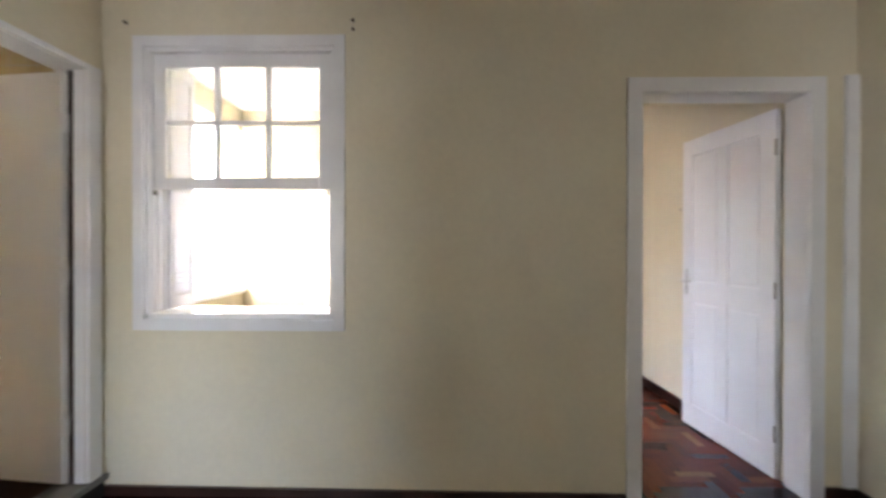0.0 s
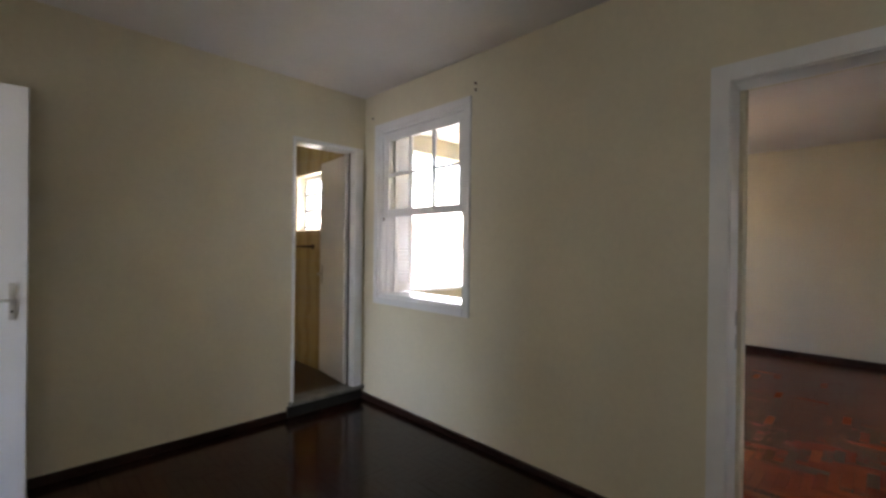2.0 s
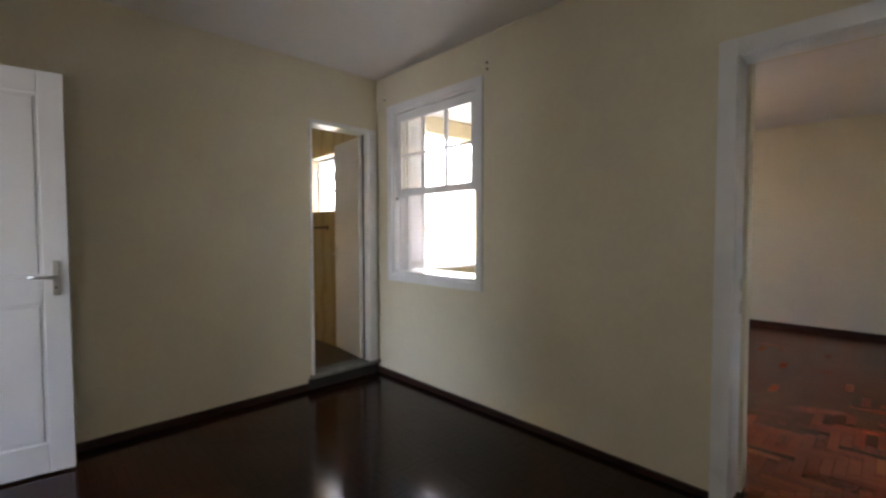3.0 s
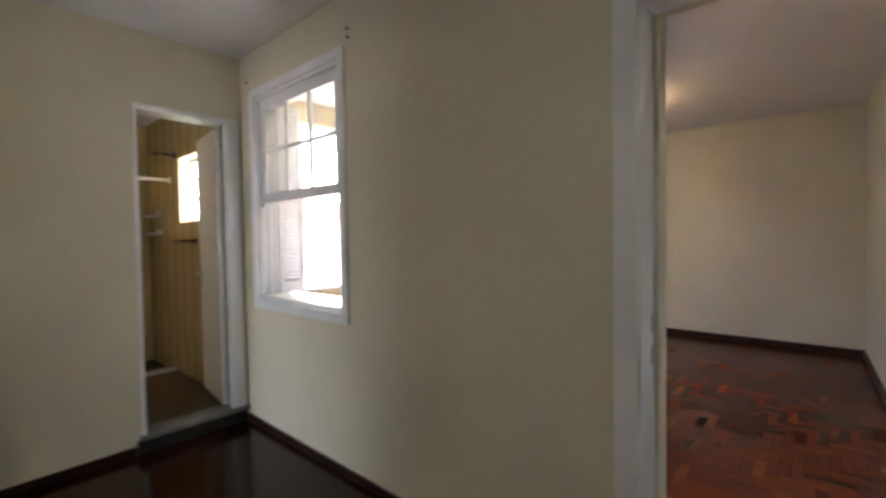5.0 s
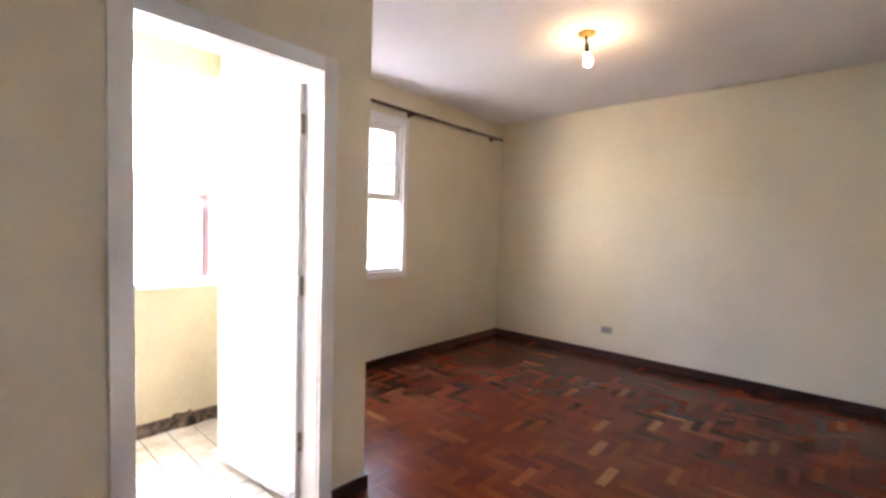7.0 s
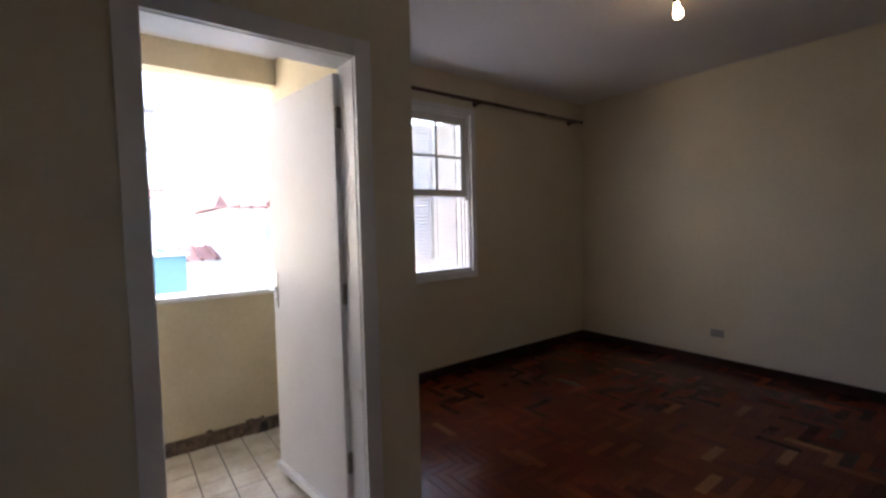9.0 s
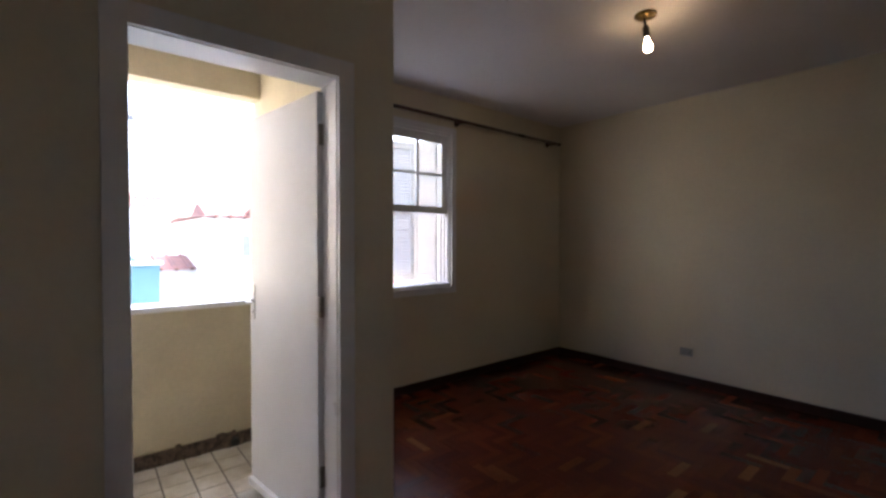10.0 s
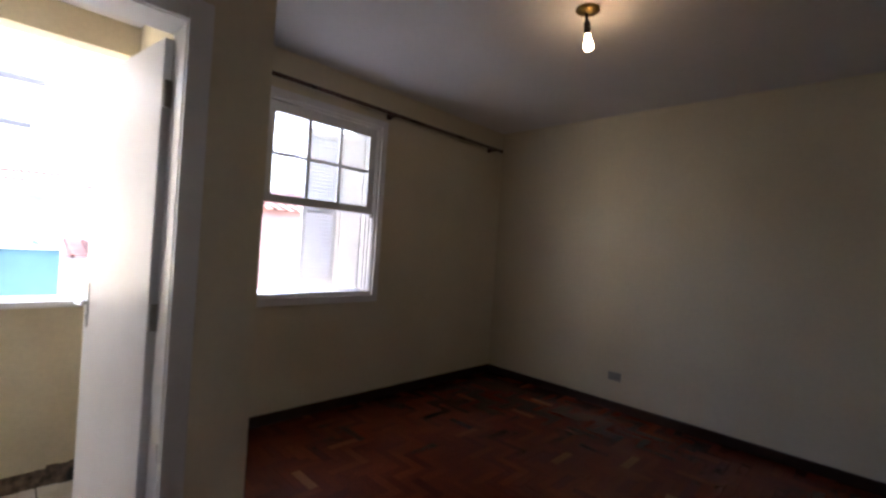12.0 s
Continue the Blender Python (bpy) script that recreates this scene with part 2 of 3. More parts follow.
# ---- the plan ----
CEILING = 2.675
WALL_A, WALL_B = 2.212, 2.455          # wall between hall and bedroom
LEFT = -1.87                           # hall's left wall
RIGHT = 2.03
BACK = -0.86
DOOR = (0.938, 1.785, 2.095)           # hall to bedroom
HALLWIN = (-1.645, -0.642, 0.919, 2.346)
BEDLEFT, PIER = -0.40, 3.835           # narrow part's left wall and its outer corner
BALDOOR = (2.86, 3.56, 2.012)
BEDWINX, BEDWIN = -1.864, (4.415, 5.420, 0.905, 2.340)
FAR = 7.108
BATHDOOR = (1.555, 2.10, 0.115, 2.185)
BATHWIN = (-3.17, -2.40, 1.515, 2.115)
PARAPET, SILLZ = -1.83, 0.945

bm = bmesh.new()
pierced(bm, -4.3, 2.3, -0.1, CEILING, WALL_A, WALL_B, [(DOOR[0] - 0.0195, DOOR[1] + 0.0195, -1, DOOR[2] + 0.0195), HALLWIN, BATHWIN], "x")
structure("wall_north", bm, CREAM, "cream painted wall with a doorway and a sash window", "wall")
bm = bmesh.new()
pierced(bm, BACK, WALL_A, -0.1, CEILING, LEFT - 0.15, LEFT, [(BATHDOOR[0], BATHDOOR[1], -1, BATHDOOR[3])], "y")
structure("wall_west", bm, CREAM, "cream painted hall wall with the bathroom doorway", "wall")
bm = bmesh.new()
box(bm, RIGHT, RIGHT + 0.15, BACK, WALL_A, -0.1, CEILING)
structure("wall_east", bm, CREAM, "plain cream painted hall wall", "wall")
bm = bmesh.new()
# The second hole only holds the added fill lamp.
pierced(bm, LEFT - 0.15, RIGHT + 0.15, -0.1, CEILING, BACK - 0.15, BACK, [(-1.78, -0.96, -1, 2.12), (0.35, 1.35, 1.0, 2.2)], "x")
structure("wall_south", bm, CREAM, "cream painted hall wall with an open doorway", "wall")
bm = bmesh.new()
box(bm, DOOR[0] - 0.019, DOOR[0] + 0.020, WALL_A + 0.155, WALL_B - 0.001, 0, DOOR[2] + 0.019, 0.004)
structure("door_reveal", bm, CREAM, "cream plastered reveal of the bedroom doorway", "wall")
# bedroom
bm = bmesh.new()
pierced(bm, WALL_B, PIER, -0.1, CEILING, BEDLEFT - 0.15, BEDLEFT, [(BALDOOR[0], BALDOOR[1], -1, BALDOOR[2])], "y")
structure("wall_balcony", bm, CREAM, "cream painted bedroom wall with the balcony doorway", "wall")
bm = bmesh.new()
box(bm, -2.0, BEDLEFT - 0.15, PIER - 0.15, PIER, -0.1, CEILING)
structure("wall_recess", bm, BALCONY, "cream painted wall between balcony and bedroom", "wall")
bm = bmesh.new()
pierced(bm, PIER, FAR + 0.2, -0.1, CEILING, BEDWINX - 0.245, BEDWINX, [BEDWIN], "y")
structure("wall_window", bm, CREAM, "cream painted bedroom wall with a sash window", "wall")
bm = bmesh.new()
box(bm, BEDWINX - 0.245, 2.2, FAR, FAR + 0.2, -0.1, CEILING)
structure("wall_far", bm, CREAM, "plain cream painted bedroom end wall", "wall")
bm = bmesh.new()
for v in box(bm, 0, 0.2, WALL_B, FAR, -0.1, CEILING):
    v.co.x += 1.850 - (v.co.y - WALL_B) / (FAR - WALL_B) * 0.130
structure("wall_side", bm, CREAM, "plain cream painted long bedroom wall", "wall")

bm = bmesh.new()
box(bm, LEFT - 0.15, RIGHT + 0.15, BACK - 0.15, WALL_A, CEILING, CEILING + 0.12)
structure("ceiling_hall", bm, CEIL, "plain off-white plaster hall ceiling", "ceiling")
bm = bmesh.new()
box(bm, BEDLEFT - 0.15, 2.1, WALL_B, PIER, CEILING, CEILING + 0.12)
box(bm, BEDWINX - 0.245, 2.1, PIER, FAR + 0.2, CEILING, CEILING + 0.12)
structure("ceiling_bedroom", bm, CEIL, "plain off-white plaster bedroom ceiling", "ceiling")

# ---- room behind the hall, with its window ----
bm = bmesh.new()
pierced(bm, -2.6, 1.2, -0.1, CEILING, -4.15, -4.0, [(-1.9, -0.5, 0.9, 2.3)], "x")
box(bm, -2.75, -2.6, -4.15, BACK - 0.15, -0.1, CEILING)
box(bm, 1.2, 1.35, -4.15, BACK - 0.15, -0.1, CEILING)
structure("wall_back_room", bm, CREAM, "cream walls of the room behind the hall", "wall")
bm = bmesh.new()
box(bm, -2.75, 1.35, -4.15, BACK - 0.15, CEILING, CEILING + 0.12)
structure("ceiling_back_room", bm, CEIL, "off-white ceiling of the room behind", "ceiling")
bm = bmesh.new()
box(bm, -2.75, 1.35, -4.15, BACK, -0.15, -0.002)
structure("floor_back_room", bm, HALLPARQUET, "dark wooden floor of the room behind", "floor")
# Stands in for daylight reaching the hall through the doorway behind.
lamp = new("unseen_hall_light", bpy.data.lights.new("unseen_hall_light", "AREA"))
lamp.data.shape, lamp.data.size, lamp.data.size_y = "RECTANGLE", 1.3, 1.3
lamp.data.energy, lamp.data.color = 1.25, (0.93, 0.97, 1.0)
lamp.matrix_world = look((-1.2, -4.05, 1.6), (-1.2, 0, 1.5))
# Added fill lamp in an unseen back-wall hole, to brighten the hall's right side.
lamp = new("unseen_hall_light", bpy.data.lights.new("unseen_hall_light", "AREA"))
lamp.data.shape, lamp.data.size, lamp.data.size_y = "RECTANGLE", 0.9, 1.1
lamp.data.energy, lamp.data.color = 0.10, (0.95, 0.98, 1.0)
lamp.matrix_world = look((0.85, BACK - 0.10, 1.6), (0.85, 2, 1.6))

# ---- baseboards and door casings ----
def baseboard(name, x0, x1, y0, y1, top=0.078):
    bm = bmesh.new()
    box(bm, x0, x1, y0, y1, 0, top, bevel=0.004)
    return structure(name, bm, BASEB, "dark stained wooden baseboard along the wall", "baseboard")


B = 0.018
bm = bmesh.new()
for v in box(bm, LEFT + B, DOOR[0] - 0.077, WALL_A - B, WALL_A, 0, 0.052):
    if v.co.z > 0.03 and v.co.x > 0:
        v.co.z = 0.030
structure("baseboard", bm, BASEB, "dark stained wooden baseboard along the wall", "baseboard")
baseboard("baseboard", DOOR[1] + 0.077, RIGHT - B - 0.001, WALL_A - B, WALL_A)
baseboard("baseboard", LEFT, LEFT + B, BACK, 1.50, 0.054)
baseboard("baseboard", RIGHT - B, RIGHT, BACK, WALL_A)
baseboard("baseboard", -0.88, RIGHT - B, BACK, BACK + B)
baseboard("baseboard", BEDLEFT, BEDLEFT + B, WALL_B + B, BALDOOR[0] - 0.075)
baseboard("baseboard", BEDLEFT, BEDLEFT + B, BALDOOR[1] + 0.075, PIER + B)
baseboard("baseboard", BEDWINX + B, BEDLEFT, PIER, PIER + B)
baseboard("baseboard", BEDLEFT, DOOR[0] - 0.01, WALL_B, WALL_B + B)
baseboard("baseboard", BEDWINX, BEDWINX + B, PIER, FAR)
baseboard("baseboard", BEDWINX + B, 1.72, FAR - B, FAR)
bm = bmesh.new()
for v in box(bm, -B, 0.0, WALL_B + 0.02, FAR - B, 0, 0.078, bevel=0.0):
    v.co.x += 1.850 - (v.co.y - WALL_B) / (FAR - WALL_B) * 0.130
structure("baseboard", bm, BASEB, "dark stained wooden baseboard along the wall", "baseboard")


def casing(name, m, w, h, trim, depth, label, left=None, right=None, top=None):
    """Frame of a doorway, w wide from local x 0, its face at local y 0, jambs going back into +y."""
    left, right, top = left or trim, right or trim, top or trim
    d = thing(name, m, label, "door frame", kind="structure")
    for n, dims in (("jamb", (-0.02, 0.003, 0.0, depth, 0.0, h)), ("jamb", (w - 0.003, w + 0.02, 0.0, depth, 0.0, h)),
                    ("head", (-0.02, w + 0.02, 0.0, depth, h - 0.003, h + 0.02)),
                    ("trim", (-left, 0.0, -0.022, -0.001, 0.0, h + top)), ("trim", (w, w + right, -0.022, -0.001, 0.0, h + top)),
                    ("trim", (0.0, w, -0.020, -0.001, h, h + top))):
        boxpart(n, dims, WHITE, d, 0.003)
    return d


door_frame = casing("door_frame_bedroom", pose(DOOR[0], WALL_A, 0), DOOR[1] - DOOR[0], DOOR[2], 0.076, 0.153, "glossy white wooden casing of the bedroom doorway")
for z in (0.93, 1.04):
    boxpart("strike_plate", (0.0025, 0.0050, 0.112, 0.140, z - 0.033, z + 0.033), PAINTED, door_frame, 0.001, "strike plate painted over in white")
bal_frame = casing("door_frame_balcony", pose(BEDLEFT, BALDOOR[0], 0, 0, 0, 90), BALDOOR[1] - BALDOOR[0], BALDOOR[2], 0.070, 0.15, "white wooden casing of the balcony doorway")
bath_frame = casing("door_frame_bathroom", pose(LEFT, BATHDOOR[0], 0.115, 0, 0, 90), BATHDOOR[1] - BATHDOOR[0], BATHDOOR[3] - 0.115, 0.03, 0.15, "narrow white casing of the bathroom doorway", right=0.085, left=0.022)
# Dark strip paints in the shade of the gap between leaf and jamb.
boxpart("gap_shade", (BATHDOOR[1] - BATHDOOR[0] - 0.0045, BATHDOOR[1] - BATHDOOR[0] - 0.002, 0.052, 0.078, 0.0, BATHDOOR[3] - 0.12), BASEB, bath_frame, 0.0, "dark strip in place of the shaded hinge gap")
casing("door_frame_back", pose(-0.96, BACK, 0, 0, 0, 180), 0.82, 2.12, 0.07, 0.15, "white wooden casing of the doorway behind")
bm = bmesh.new()
box(bm, 1.962, RIGHT - 0.001, WALL_A - 0.022, WALL_A - 0.001, 0.078, 2.18, bevel=0.004)
structure("trim", bm, WHITE, "white painted wooden strip in the hall corner", "trim")


# ---- doors ----
def lever(parent, x, z, y, out, toward):
    """Handle plate with a lever on one face of a door leaf."""
    s = 1 if out > 0 else -1
    lo, hi = sorted((y, y + s * 0.006))
    plate = boxpart("handle_plate", (x - 0.013, x + 0.013, lo, hi, z - 0.10, z + 0.085), CHROME, parent, 0.002, "chrome handle plate")
    bm = bmesh.new()
    rod(bm, (x, y + s * 0.006, z), (x, y + s * 0.045, z), 0.009)
    rod(bm, (x, y + s * 0.042, z), (x + toward * 0.105, y + s * 0.046, z + 0.003), 0.0085, 0.0065)
    part("handle", bm, CHROME, plate, "chrome lever handle", smooth=True)
    bm = bmesh.new()
    rod(bm, (x, y + s * 0.0061, z - 0.058), (x, y + s * 0.0075, z - 0.058), 0.006, seg=10)
    part("keyhole", bm, BLACK, plate, "dark keyhole")


def panel_leaf(name, m, w, h, label, rail=0.98):
    """Panelled leaf, hinge at local origin, leaf along +x, 35 mm thick about y 0."""
    d = thing(name, m, label, "door")
    t, st, mid = 0.0175, 0.105, w / 2
    boxpart("core", (0.02, w - 0.02, -0.008, 0.008, 0.02, h - 0.02), SATIN, d)
    for n, a, b, z0, z1 in (("stile", 0, st, 0, h), ("stile", w - st, w, 0, h), ("stile", mid - 0.045, mid + 0.045, 0.16, h - 0.12)):
        boxpart(n, (a, b, -t, t, z0, z1), SATIN, d, 0.0035)
    for z0, z1 in ((0, 0.16), (rail - 0.07, rail + 0.07), (h - 0.12, h)):
        if z0 in (0, h - 0.12):
            boxpart("rail", (st, w - st, -t + 0.0006, t - 0.0006, z0, z1), SATIN, d, 0.0035)
        else:
            for a, b in ((st, mid - 0.045), (mid + 0.045, w - st)):
                boxpart("rail", (a, b, -t + 0.0006, t - 0.0006, z0, z1), SATIN, d, 0.0035)
    for a, b in ((st, mid - 0.045), (mid + 0.045, w - st)):
        for z0, z1 in ((0.16, rail - 0.07), (rail + 0.07, h - 0.12)):
            boxpart("panel", (a + 0.018, b - 0.018, -0.0125, 0.0125, z0 + 0.018, z1 - 0.018), SATIN, d, 0.004)
    for s in (-1, 1):
        lever(d, w - 0.055, 1.05, s * t, s, -1)
    for z in (0.25, 1.05, 1.85):
        bm = bmesh.new()
        rod(bm, (-0.004, 0.019, z - 0.045), (-0.004, 0.019, z + 0.045), 0.006)
        part("hinge", bm, STEEL, d, "steel hinge")
    return d


def flat_leaf(name, m, w, h, label, hinges):
    d = thing(name, m, label, "door")
    t = 0.0175
    boxpart("slab", (0, w, -t, t, 0, h), SATIN, d, 0.003)
    for z in (0.28, 1.03, 1.78):
        boxpart("hinge", (-0.012, 0.002, -0.012, 0.014, z - 0.045, z + 0.045), hinges, d, 0.003, "door hinge leaf")
    return d


a = math.degrees(math.atan2(3.22 - 2.408, 1.704 - 1.782))
panel_leaf("bedroom_door", pose(1.782, 2.408, 0.012, 0, 0, a), 0.82, 2.065, "white painted four-panel wooden door standing open in the bedroom")
a = math.degrees(math.atan2(0.03 + 0.745, -1.655 + 1.765))
panel_leaf("hall_door", pose(-1.765, -0.745, 0.012, 0, 0, a), 0.775, 2.125, "white panelled wooden door standing open against the hall wall")
a = math.degrees(math.atan2(3.455 - 3.545, -1.215 + 0.535))
bal = flat_leaf("balcony_door", pose(-0.535, 3.548, 0.022, 0, 0, a), 0.685, 1.965, "flat white painted balcony door standing open outward", STEEL)
boxpart("drip_rail", (0.01, 0.675, 0.0185, 0.040, 0.005, 0.045), SATIN, bal, 0.004, "white drip rail along the bottom")
lever(bal, 0.635, 1.0, 0.0175, 1, -1)
lever(bal, 0.635, 1.0, -0.0175, -1, -1)
a = math.degrees(math.atan2(2.150 - 2.085, -2.46 + 1.915))
bath = flat_leaf("bathroom_door", pose(-1.950, 2.080, 0.13, 0, 0, a), 0.545, 2.03, "flat white painted bathroom door standing open inward", WHITE)
lever(bath, 0.49, 0.95, 0.0175, 1, -1)
lever(bath, 0.49, 0.95, -0.0175, -1, -1)


# ---- sash windows ----
def window(name, m, w, z0, z1, split, label):
    """Sash window: opening w wide from local x 0, inner wall face at local y 0, outside is +y."""
    win = thing(name, m, label, "window", kind="structure")
    tr = 0.052
    for n, dims in (("trim", (-tr, 0.004, -0.020, -0.001, z0 - tr, z1 + tr)), ("trim", (w - 0.004, w + tr, -0.020, -0.001, z0 - tr, z1 + tr)),
                    ("trim", (0.004, w - 0.004, -0.019, -0.001, z1 - 0.004, z1 + tr)), ("trim", (0.004, w - 0.004, -0.024, -0.001, z0 - tr, z0 + 0.006)),
                    ("window_frame", (0, 0.024, 0, 0.20, z0, z1)), ("window_frame", (w - 0.024, w, 0, 0.20, z0, z1)),
                    ("window_frame", (0.024, w - 0.024, 0, 0.20, z1 - 0.024, z1)), ("window_sill", (0.0, w, 0.0, 0.275, z0, z0 + 0.035))):
        boxpart(n, dims, WHITE, win, 0.003)
    for x in (0.024, w - 0.034):
        for y in (0.012, 0.062, 0.112):
            boxpart("bead", (x, x + 0.010, y, y + 0.012, z0 + 0.035, z1 - 0.024), WHITE, win, 0.002)
    a, b, y = 0.026, w - 0.026, 0.026
    lo, hi, s = split, z1 - 0.026, 0.066
    fr = bmesh.new()
    box(fr, a, a + s, y, y + 0.034, lo, hi, 0.003)
    box(fr, b - s, b, y, y + 0.034, lo, hi, 0.003)
    box(fr, a + s, b - s, y + 0.0005, y + 0.0335, hi - 0.072, hi, 0.003)
    box(fr, a + s, b - s, y + 0.0005, y + 0.0335, lo, lo + 0.062, 0.003)
    sf = part("sash", fr, WHITE, win, "white wooden sash pushed up")
    gx = [a + s + (b - a - 2 * s) * k / 3 for k in range(4)]
    gz = [lo + 0.062, (lo + 0.062 + hi - 0.072) / 2, hi - 0.072]
    for x in gx[1:3]:
        boxpart("glazing_bar", (x - 0.013, x + 0.013, y + 0.004, y + 0.030, gz[0], gz[2]), WHITE, sf, 0.003)
    boxpart("glazing_bar", (gx[0], gx[3], y + 0.006, y + 0.028, gz[1] - 0.012, gz[1] + 0.012), WHITE, sf, 0.003)
    for i in range(3):
        for j in range(2):
            g = boxpart("pane", (gx[i], gx[i + 1], y + 0.015, y + 0.018, gz[j], gz[j + 1]), PANE, sf)
            g.visible_shadow = False
    for x in (0.036, w - 0.050):
        boxpart("catch", (x, x + 0.014, 0.012, 0.026, split - 0.03, split - 0.004), STEEL, win, 0.002, "small steel sash catch")
    return win


def shutter(win, m, w, z0, z1, louvre=True):
    """One narrow shutter leaf under a window, hinge at local origin, leaf along +x."""
    leaf = bmesh.new()
    s = 0.034
    box(leaf, 0, s, -0.013, 0.013, z0, z1, 0.002)
    box(leaf, w - s, w, -0.013, 0.013, z0, z1, 0.002)
    mids = (z0, z0 + 0.07), ((z0 + z1) / 2 - 0.025, (z0 + z1) / 2 + 0.025), (z1 - 0.07, z1)
    for a, b in mids:
        box(leaf, s, w - s, -0.0125, 0.0125, a, b, 0.002)
    if not louvre:
        box(leaf, s, w - s, -0.006, 0.006, z0 + 0.07, z1 - 0.07)
    ob = part("shutter_leaf", leaf, WHITE, win, "white wooden shutter leaf with louvres" if louvre else "white flat shutter leaf")
    ob.matrix_local = m
    if louvre:
        n = bmesh.new()
        box(n, s - 0.004, w - s + 0.004, -0.003, 0.003, -0.018, 0.018)
        for v in n.verts:
            v.co = Matrix.Rotation(radians(27), 3, "X") @ v.co
        me = None
        for a, b in ((z0 + 0.07, (z0 + z1) / 2 - 0.025), ((z0 + z1) / 2 + 0.025, z1 - 0.07)):
            k = int((b - a) / 0.031)
            for i in range(k):
                z = a + (i + 0.5) * (b - a) / k
                if me is None:
                    o = part("slat", n, WHITE, ob)
                    me = o.data
                else:
                    o = new("slat", me)
                    o.parent = ob
                o.location = (0, 0, z)
    return ob


hall_win = window("window_hall", pose(HALLWIN[0], WALL_A, 0), HALLWIN[1] - HALLWIN[0], HALLWIN[2], HALLWIN[3], 1.605, "white wooden sash window with raised six-pane sashes")
HW = HALLWIN[1] - HALLWIN[0]
shutter(hall_win, pose(0.040, 0.134, 0, 0, 0, 80), 0.182, 0.958, 2.315)
shutter(hall_win, pose(HW - 0.040, 0.134, 0, 0, 0, 98), 0.182, 0.958, 2.315)
bed_win = window("window_bedroom", pose(BEDWINX, BEDWIN[0], 0, 0, 0, 90), BEDWIN[1] - BEDWIN[0], BEDWIN[2], BEDWIN[3], 1.592, "white wooden sash window with a half-closed louvred shutter")
BW = BEDWIN[1] - BEDWIN[0]
shutter(bed_win, pose(BW - 0.022, 0.190, 0, 0, 0, 120), 0.236, 0.945, 2.305, False)
shutter(bed_win, pose(BW - 0.148, 0.398, 0, 0, 0, 166), 0.300, 0.945, 2.305)

# nails over the hall window
for x, z in ((-1.735, 2.466), (-0.548, 2.470), (-0.548, 2.425)):
    bm = bmesh.new()
    rod(bm, (x, WALL_A + 0.01, z), (x, WALL_A - 0.014, z + 0.002), 0.004, seg=8)
    rod(bm, (x, WALL_A - 0.014, z + 0.002), (x, WALL_A - 0.017, z + 0.002), 0.009, seg=10)
    tagged(ob_mesh("nail", bm, RODWOOD), "rusty nail in the wall above the window", "nail", "nails over the window")

bm = bmesh.new()
rod(bm, (1.835, 3.47, 1.60), (1.800, 3.47, 1.602), 0.003, seg=8)
rod(bm, (1.801, 3.47, 1.602), (1.797, 3.47, 1.602), 0.008, seg=10)
tagged(ob_mesh("nail", bm, STEEL), "small steel nail in the long bedroom wall", "nail")

# ---- curtain rod ----
RX, RZ = -1.775, 2.455
cr = thing("curtain_rod", pose(RX, 0, RZ), "dark varnished wooden curtain rod on wall brackets", "curtain rod")
bm = bmesh.new()
rod(bm, (0, 3.93, 0), (0, 6.95, -0.012), 0.0155)
part("pole", bm, RODWOOD, cr, smooth=True)
for y, z in ((3.93, 0.0), (6.95, -0.012)):
    bm = bmesh.new()
    s = 1 if y > 5 else -1
    lathe(bm, [(0.006, 0.0), (0.017, 0.008), (0.020, 0.022), (0.014, 0.036), (0.004, 0.042)], 14, pose(0, y, z, -90 * s, 0, 0))
    part("finial", bm, RODWOOD, cr, smooth=True)
for y, z in ((4.15, -0.001), (5.48, -0.006), (6.86, -0.0115)):
    bm = bmesh.new()
    rod(bm, (BEDWINX - RX, y, z - 0.005), (0.0, y, z - 0.014), 0.010)
    rod(bm, (BEDWINX - RX, y, z - 0.005), (BEDWINX - RX + 0.010, y, z - 0.005), 0.026)
    box(bm, -0.017, 0.017, y - 0.009, y + 0.009, z - 0.022, z + 0.004, 0.003)
    part("bracket", bm, RODWOOD, cr)

# ---- ceiling lamp ----
LX, LY = 0.02, 5.32
cl = thing("ceiling_lamp", pose(LX, LY, CEILING), "bare lit bulb on a small brass ceiling rose", "ceiling lamp")
bm = bmesh.new()
lathe(bm, [(0.060, 0.0), (0.062, -0.006), (0.052, -0.016), (0.022, -0.022), (0.012, -0.026)], 28)
part("ceiling_rose", bm, BRASS, cl, "old brass ceiling rose", smooth=True)
tilt = pose(-0.003, -0.008, -0.020, 11, -3, 0) @ Matrix.Scale(0.80, 4)
bm = bmesh.new()
rod(bm, tilt @ Vector((0, 0, 0.01)), tilt @ Vector((0, 0, -0.075)), 0.008)
part("stem", bm, BLACK, cl)
bm = bmesh.new()
lathe(bm, [(0.012, -0.055), (0.021, -0.065), (0.024, -0.125), (0.019, -0.140)][::-1], 18, Matrix(tilt))
part("socket", bm, BLACK, cl, "dark bakelite bulb socket", smooth=True)
bm = bmesh.new()
lathe(bm, [(0.004, -0.247), (0.018, -0.243), (0.028, -0.232), (0.0315, -0.215), (0.029, -0.196), (0.021, -0.172), (0.0155, -0.150), (0.0145, -0.138)], 20, Matrix(tilt))
part("bulb", bm, BULB, cl, "glowing glass bulb", smooth=True)

